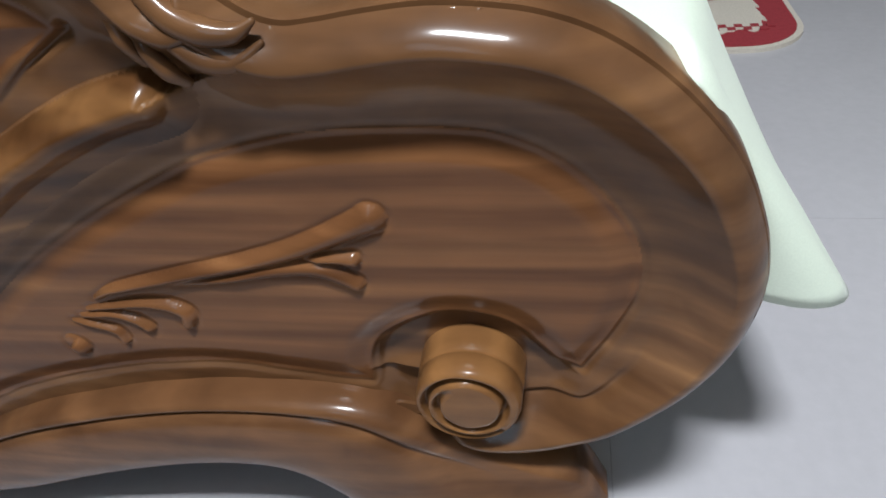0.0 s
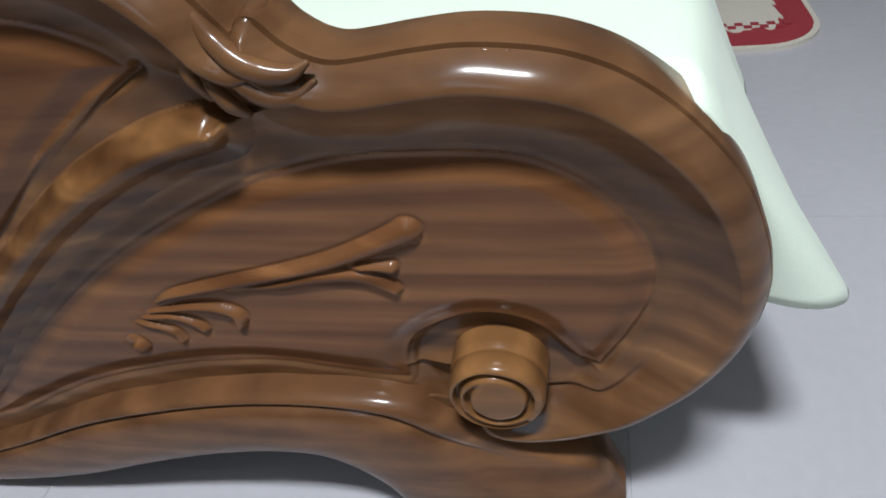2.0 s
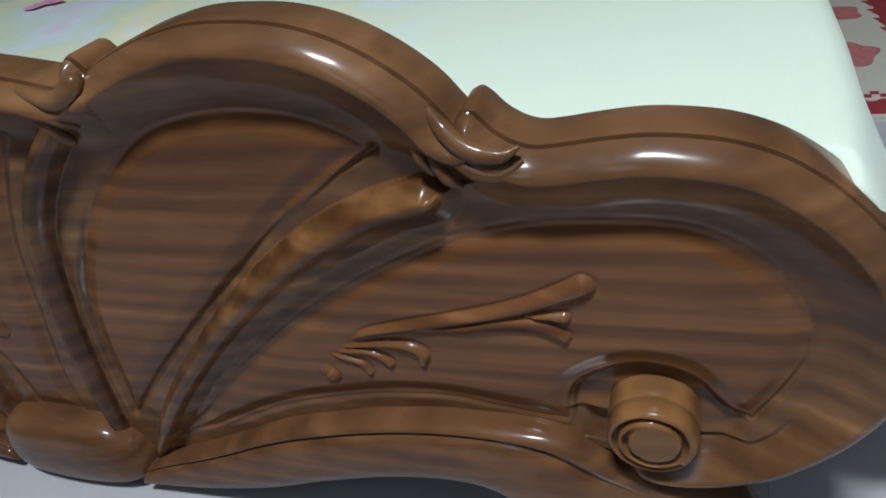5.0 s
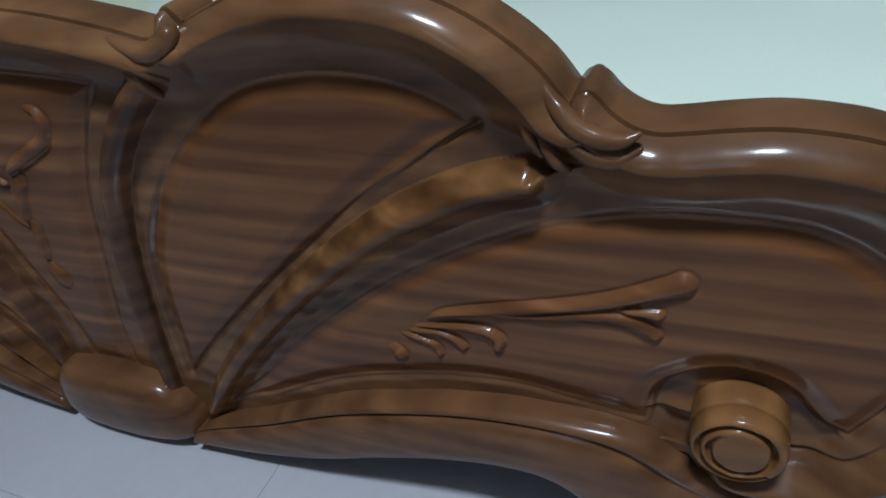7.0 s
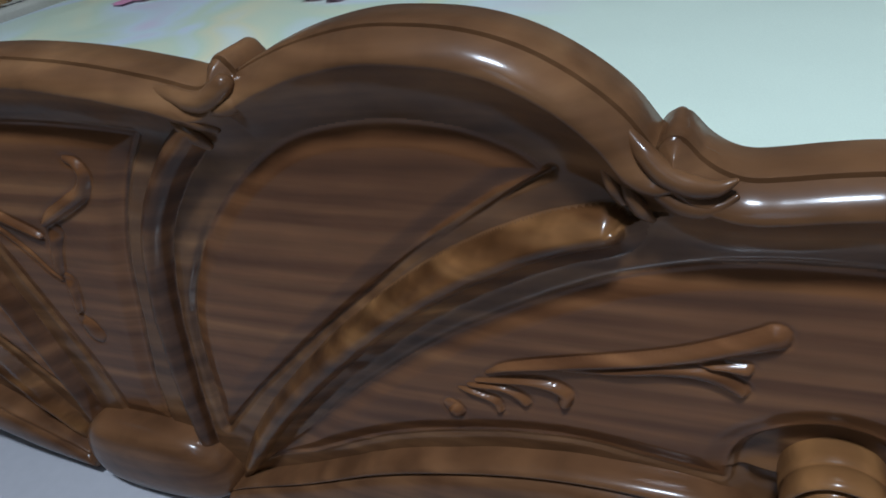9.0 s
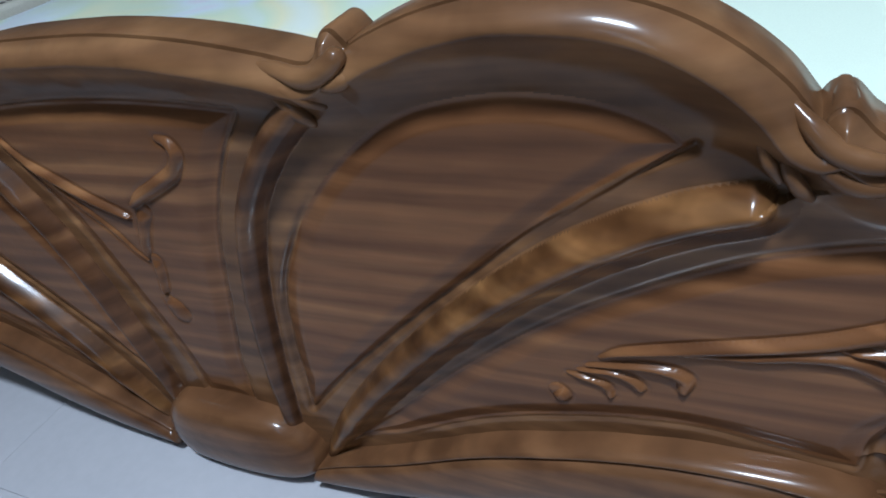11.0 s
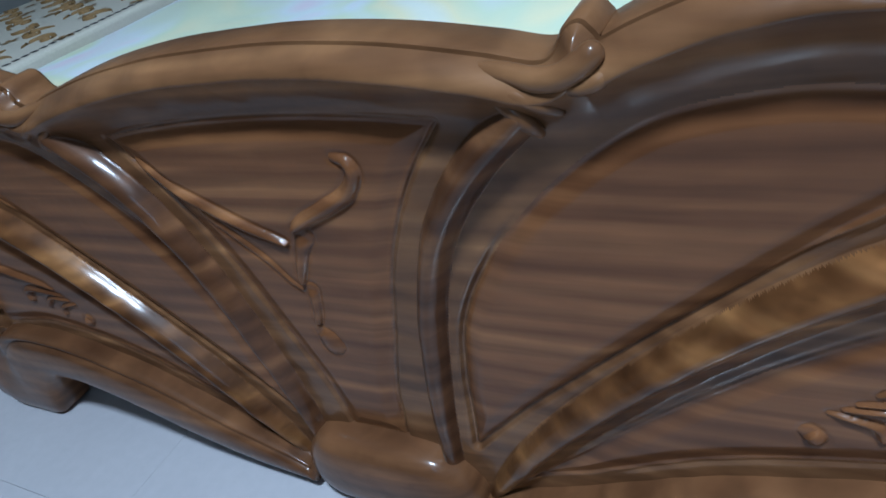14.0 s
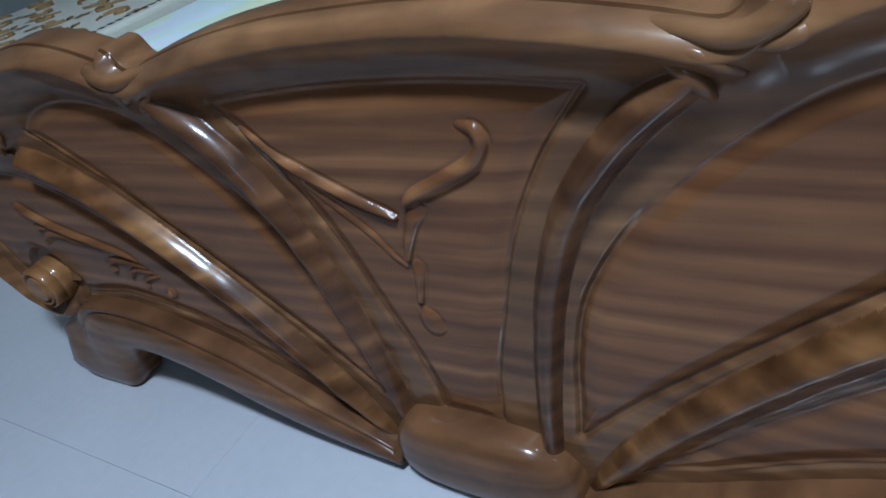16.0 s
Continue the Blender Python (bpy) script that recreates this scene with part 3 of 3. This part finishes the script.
def bottom_rail(footboard, s):
    """The curved rail that runs out from the middle and ends in a foot."""
    top, low = spline(RAIL_TOP, 8), spline(RAIL_LOW, 8)
    section = [(0.0, 0.028), (0.0, 0.004), (0.0, -0.010), (0.010, -0.0185), (0.035, -0.0245), (0.07, -0.0275), (0.105, -0.0270), (0.125, -0.0245), (0.14, -0.0222), (0.155, -0.0245), (0.19, -0.0290),
               (0.30, -0.0320), (0.50, -0.0335), (0.70, -0.033), (0.85, -0.031), (0.95, -0.027), (0.99, -0.021), (1.0, -0.014), (1.0, 0.004), (1.0, 0.028)]
    verts, faces = [], []
    n, m = len(top), len(section)
    for i in range(n):
        end = step(n - 14, n - 1, np.array(float(i)))
        for v, y in section:
            x = top[i][0] + v * (low[i][0] - top[i][0])
            zz = top[i][1] + v * (low[i][1] - top[i][1])
            if 0.02 < v < 0.25:
                # the dividing line dies out towards the foot
                y += (-0.0295 - y) * float(step(0.64, 0.74, np.array(x)))
            sunk = 0.012 * float(end) + 0.015 * float(step(0.655, 0.71, np.array(x))) * max(0.0, 1 - 2 * v)
            verts.append((s * x, min(y + sunk, 0.004) if y < 0 else y, zz))
    for i in range(n - 1):
        for k in range(m - 1):
            faces.append((i * m + k, i * m + k + 1, (i + 1) * m + k + 1, (i + 1) * m + k))
    faces.append(tuple(range(m)))
    faces.append(tuple((n - 1) * m + k for k in range(m)))
    mesh_object("bottom_rail", verts, faces, WOOD_RAIL, footboard, "curved wooden rail ending in a foot")


def cap(footboard):
    """The pillow-shaped boss at the foot of the fan."""
    outline = spline([(0.058, 0.110), (0.092, 0.096), (0.116, 0.064), (0.118, 0.034), (0.094, 0.014), (0.045, 0.004), (0.0, 0.002), (-0.045, 0.004), (-0.090, 0.014), (-0.108, 0.036), (-0.104, 0.070), (-0.086, 0.098), (-0.058, 0.110), (0.0, 0.113)], 8, True)
    mid = np.array((0.0, 0.056))
    verts, faces = [], []
    rings = [(1.0, 0.026), (1.0, -0.010), (0.985, -0.020), (0.955, -0.0265), (0.89, -0.0325), (0.78, -0.0375), (0.60, -0.0415), (0.35, -0.0435), (0.12, -0.044)]
    n = len(outline)
    for f, y in rings:
        for p in outline:
            q = mid + (p - mid) * f
            verts.append((q[0], y, q[1]))
    for r in range(len(rings) - 1):
        for k in range(n):
            faces.append((r * n + k, r * n + (k + 1) % n, (r + 1) * n + (k + 1) % n, (r + 1) * n + k))
    faces.append(tuple((len(rings) - 1) * n + k for k in range(n)))
    mesh_object("boss", verts, faces, WOOD_RAIL, footboard, "smooth pillow-shaped wooden boss")


def volute(footboard, s):
    """The scroll knob: a short drum with a line round its side and a spiral cut into its face."""
    side = [(0.0392, 0.012), (0.0388, -0.004), (0.0384, -0.0120), (0.0366, -0.0133), (0.0382, -0.0148), (0.0376, -0.0260), (0.0364, -0.0300), (0.0348, -0.0322)]
    n = 80
    turns = np.arange(n) * 2 * math.pi / n
    verts, faces = [], []
    rows = [(r, y, False) for r, y in side] + [(0.0348 * (1 - k / 24), -0.0328, True) for k in range(1, 24)]
    for r, y, face in rows:
        for w in turns:
            deep = 0.0
            if face:
                # the cut winds inwards, starting at the lower outer edge
                lag = (-math.pi / 4 - w) % (2 * math.pi)
                for lap in range(2):
                    a = lag + lap * 2 * math.pi
                    middle = 0.0338 - 0.0132 * a / (3.1 * math.pi)
                    fade = min(1.0, max(0.0, (3.1 * math.pi - a) / 1.2))
                    deep = max(deep, 0.0095 * fade * math.exp(-((r - middle) / 0.0026) ** 4))
                deep -= 0.0015 * (1 - (r / 0.0348) ** 2)
            verts.append((s * (0.7125 + 0.94 * r * math.cos(w)), y + deep, 0.2035 + 0.94 * r * math.sin(w)))
    for i in range(len(rows) - 1):
        for k in range(n):
            faces.append((i * n + k, i * n + (k + 1) % n, (i + 1) * n + (k + 1) % n, (i + 1) * n + k))
    faces.append(tuple((len(rows) - 1) * n + k for k in range(n)))
    mesh_object("volute", verts, faces, WOOD_LIGHT, footboard, "light brown carved scroll knob")


def strands(footboard, s):
    m = s < 0

    def leaf(name, pts, radii, material=WOOD_FRAME, squash=1.0):
        tube(name, pts, radii, material, footboard, "", squash, mirror=m)

    # knob and eye on the top edge between arch and outer lobe
    leaf("curl", [(0.598, 0.034, 0.4775), (0.598, 0.015, 0.477), (0.597, 0.002, 0.475), (0.594, -0.005, 0.470)], [0.0055, 0.0072, 0.0076, 0.0058])
    leaf("carved_eye", [(0.605, 0.004, 0.470), (0.610, 0.006, 0.4655), (0.618, 0.009, 0.4605), (0.630, 0.014, 0.4555)], [0.0030, 0.0056, 0.0048, 0.0012])
    leaf("carved_eye", [(0.603, 0.001, 0.474), (0.601, -0.005, 0.467), (0.605, -0.008, 0.460), (0.614, -0.007, 0.456)], [0.0014, 0.0022, 0.0024, 0.0012])
    # knob between arch and centre
    leaf("curl", [(0.287, 0.034, 0.534), (0.286, 0.012, 0.533), (0.284, 0.000, 0.530), (0.281, -0.006, 0.524)], [0.0052, 0.0066, 0.0070, 0.0050])
    for line, radii in LEAVES:
        leaf("carved_leaf", line, radii)


footboard = thing("bed_footboard", "varnished brown carved wooden bed footboard standing on the tiles", "footboard")
carved_body(footboard)
cap(footboard)
for s in (1, -1):
    bottom_rail(footboard, s)
    volute(footboard, s)
    strands(footboard, s)


# ---------------------------------------------------------------- bed
MATTRESS_TOP = 0.425


def bed():
    bm = bmesh.new()
    box(bm, -0.70, 0.70, 0.30, 1.96, 0.0, 0.20, 0.01)
    tagged(part("divan", bm, WOOD_RAIL, None), "plain wooden divan under the mattress", "divan")
    bm = bmesh.new()
    box(bm, -0.85, 0.85, 0.045, 1.98, 0.20, MATTRESS_TOP - 0.008, 0.03)
    tagged(part("mattress", bm, TICKING, None), "thick mattress covered by a pale bed sheet", "mattress")
    # the sheet: flat on top, over the edges, hanging with loose folds
    nx, ny = 150, 90
    verts, faces = [], []
    wrap = 8
    for j in range(-wrap, ny + 1):
        y = 0.040 + 1.95 * (max(j, 0) / ny) ** 1.4
        for i in range(nx + 1):
            v = -1.115 + 2.23 * i / nx
            a = abs(v)
            s = 1 if v > 0 else -1
            yy = y
            if a < 0.84:
                x, z = a, MATTRESS_TOP
            elif a < 0.84 + 0.045:
                w = (a - 0.84) / 0.045 * 1.35
                x, z = 0.84 + 0.030 * math.sin(w), MATTRESS_TOP - 0.030 * (1 - math.cos(w))
            else:
                q = (a - 0.885) * (1.0 - 0.10 * math.exp(-((y - 0.04) / 0.035)) - (0.16 * (-j / wrap) ** 2 if j < 0 else 0.0))
                x, z = 0.869 + 0.35 * q, MATTRESS_TOP - 0.0235 - 0.84 * q
                fold = math.sin(y * 17 + 0.8 * math.sin(y * 5)) * 0.5 + math.sin(y * 41 + 1.0) * 0.2
                x += 0.11 * q * fold + (0.10 * q if y < 0.06 else 0.10 * q * math.exp(-(y - 0.06) / 0.1))
                z += 0.015 * q / 0.2 * math.sin(y * 9 + 1)
            if a > 0.80:
                x -= 0.020 * min(1.0, (a - 0.80) / 0.06) * math.exp(-(y - 0.04) / 0.14)
            if j < 0:
                turn = -j / wrap
                w = max(0.0, min(1.0, (a - 0.80) / 0.05)) if v > 0 else 0.0
                w = w * w * (3 - 2 * w)
                yy -= 0.030 * turn * w * max(0.0, 1.0 - max(0.0, a - 0.885) / 0.06)
                z -= turn * (0.10 * (1 - w) + 0.012 * w * turn)
                if a > 0.885:
                    yy -= 0.016 * math.sin(math.pi * turn) * min(1.0, (a - 0.885) / 0.05)
                    x -= (x - 0.858) * turn ** 1.5 * min(1.0, (a - 0.885) / 0.04)
            if v < -0.55:
                z += 0.016 * min(1.0, (-0.55 - v) / 0.15) * (1.0 if a < 0.86 else 0.4)
            z += 0.004 * noise.noise((v * 3, y * 3, 0.0)) + 0.0015 * noise.noise((v * 11, y * 11, 3.0))
            verts.append((s * x, yy, z))
    ny += wrap
    for j in range(ny):
        for i in range(nx):
            faces.append((j * (nx + 1) + i, j * (nx + 1) + i + 1, (j + 1) * (nx + 1) + i + 1, (j + 1) * (nx + 1) + i))
    sheet = mesh_object("bed_sheet", verts, faces, SHEET)
    solid = sheet.modifiers.new("cloth", "SOLIDIFY")
    solid.thickness = 0.002
    tagged(sheet, "pale mint cotton bed sheet with faded flower print", "bed sheet")


bed()


def disc(bm, cx, cy, z, rx, ry, turn=0.0, n=28, wave=0.0, waves=5):
    ring = []
    for k in range(n):
        w = 2 * math.pi * k / n
        r = 1 + wave * math.sin(waves * w)
        x, y = rx * r * math.cos(w), ry * r * math.sin(w)
        ring.append(bm.verts.new((cx + x * math.cos(turn) - y * math.sin(turn), cy + x * math.sin(turn) + y * math.cos(turn), z)))
    bm.faces.new(ring)


def rug():
    g = thing("rug", "red and cream woven rug with roses beside the bed", "rug")
    cx, cy, hx, hy, r = 0.93, 1.72, 0.30, 0.76, 0.12

    def slab(name, inset, z0, z1, material, zig=0.0):
        pts = []
        for qx, qy, a0 in ((1, 1, 0), (-1, 1, 90), (-1, -1, 180), (1, -1, 270)):
            for k in range(9):
                a = radians(a0 + 90 * k / 8)
                pts.append((cx + qx * (hx - r) + (r - inset) * math.cos(a), cy + qy * (hy - r) + (r - inset) * math.sin(a)))
        line = np.array(pts)
        dense = []
        for a, b in zip(line, np.roll(line, -1, axis=0)):
            n = max(1, int(np.linalg.norm(b - a) / 0.012))
            dense += [a + (b - a) * k / n for k in range(n)]
        if zig:
            mid = np.array((cx, cy))
            dense = [p + (mid - p) / np.linalg.norm(mid - p) * zig * ((k // 2) % 3) for k, p in enumerate(dense)]
        bm = bmesh.new()
        f = bm.faces.new([bm.verts.new((x, y, z0)) for x, y in dense])
        r_ = bmesh.ops.extrude_face_region(bm, geom=[f])
        bmesh.ops.translate(bm, verts=[v for v in r_["geom"] if isinstance(v, bmesh.types.BMVert)], vec=(0, 0, z1 - z0))
        return part(name, bm, material, g)

    slab("backing", 0.0, 0.0, 0.008, RUG_CREAM)
    slab("border", 0.012, 0.001, 0.011, RUG_RED)
    slab("field", 0.065, 0.002, 0.013, RUG_CREAM, 0.010)
    for row in range(2):
        for k in range(16):
            x = cx - 0.235 + 0.030 * k + 0.015 * row
            bm = bmesh.new()
            box(bm, x, x + 0.015, cy - hy + 0.078 + 0.014 * row, cy - hy + 0.092 + 0.014 * row, 0.010, 0.0142)
            part("check", bm, RUG_RED, g)
    rng = random.Random(4)
    for k in range(9):
        y = cy - 0.60 + 0.15 * k
        x = cx + (0.13 if k % 2 else 0.02)
        bm = bmesh.new()
        disc(bm, x, y, 0.0145, 0.075, 0.06, rng.uniform(0, 3), wave=0.12)
        part("rose", bm, RUG_ROSE, g)
        bm = bmesh.new()
        disc(bm, x - 0.10, y + 0.05, 0.0142, 0.05, 0.022, rng.uniform(0, 3), wave=0.1, waves=3)
        part("leaf", bm, RUG_GREY, g)


rug()


def print_flowers():
    """Printed blossoms on the sheet, lying flat in the cloth."""
    rng = random.Random(2)
    for x, y, r in ((-0.03, 0.70, 0.055), (-0.40, 0.95, 0.06), (-0.62, 0.80, 0.05)):
        g = thing("printed_flower", "pink flower printed on the pale bed sheet", "flower print")
        for k in range(5):
            w = 2 * math.pi * k / 5 + rng.uniform(-0.2, 0.2)
            bm = bmesh.new()
            disc(bm, x + r * 0.6 * math.cos(w), y + r * 0.6 * math.sin(w), MATTRESS_TOP + 0.008 + 0.0004 * k, r * 0.62, r * 0.42, w, wave=0.08)
            part("petal", bm, PETAL, g)


print_flowers()


def brocade():
    """A low bench on the far side of the bed under a brocade cloth."""
    g = thing("covered_bench", "low bench beside the bed under cream brocade cloth", "bench")
    x0, x1, y0, y1, z0, z1 = -1.75, -0.868, 0.16, 1.92, 0.0, 0.460
    bm = bmesh.new()
    box(bm, x0, x1, y0, y1, z0, z1, 0.010)
    part("cloth", bm, CLOTH, g)
    rng = random.Random(7)
    for i in range(7):
        for j in range(13):
            cx, cy = x1 - 0.100 - 0.118 * i, y0 + 0.07 + 0.130 * j + (0.065 if i % 2 else 0)
            if cy > y1 - 0.06:
                continue
            flip = 1 if (i + j) % 2 else -1
            start = rng.uniform(0, 6.28)
            curl = []
            for q in range(11):
                a = start + flip * q * 0.60
                rr = 0.044 - 0.0036 * q
                curl.append((cx + rr * math.cos(a), cy + rr * math.sin(a), z1 + 0.0006))
            tube("scroll", curl, [0.003, 0.007, 0.0045, 0.007, 0.004], CLOTH_BROWN, g, squash=0.10, per=3, ring=8)
            bm = bmesh.new()
            a = start + 2.2
            disc(bm, cx + 0.066 * math.cos(a), cy + 0.066 * math.sin(a), z1 + 0.0012, 0.017, 0.017, a, n=36, wave=0.45, waves=5)
            part("rosette", bm, CLOTH_BROWN, g)
    for j in range(80):
        y = y0 + 0.02 + 0.021 * j
        bm = bmesh.new()
        box(bm, x1 - 0.036, x1 - 0.022, y, y + 0.011, z1, z1 + 0.0012)
        part("stitch", bm, CLOTH_DARK, g)


brocade()


def ceiling_light():
    g = thing("ceiling_light", "white rectangular ceiling light", "lamp")
    bm = bmesh.new()
    box(bm, LAMP[0] - 0.25, LAMP[0] + 0.25, LAMP[1] - 0.15, LAMP[1] + 0.15, LAMP[2] - 0.02, 2.70, 0.006)
    part("housing", bm, LAMP_BODY, g)


ceiling_light()
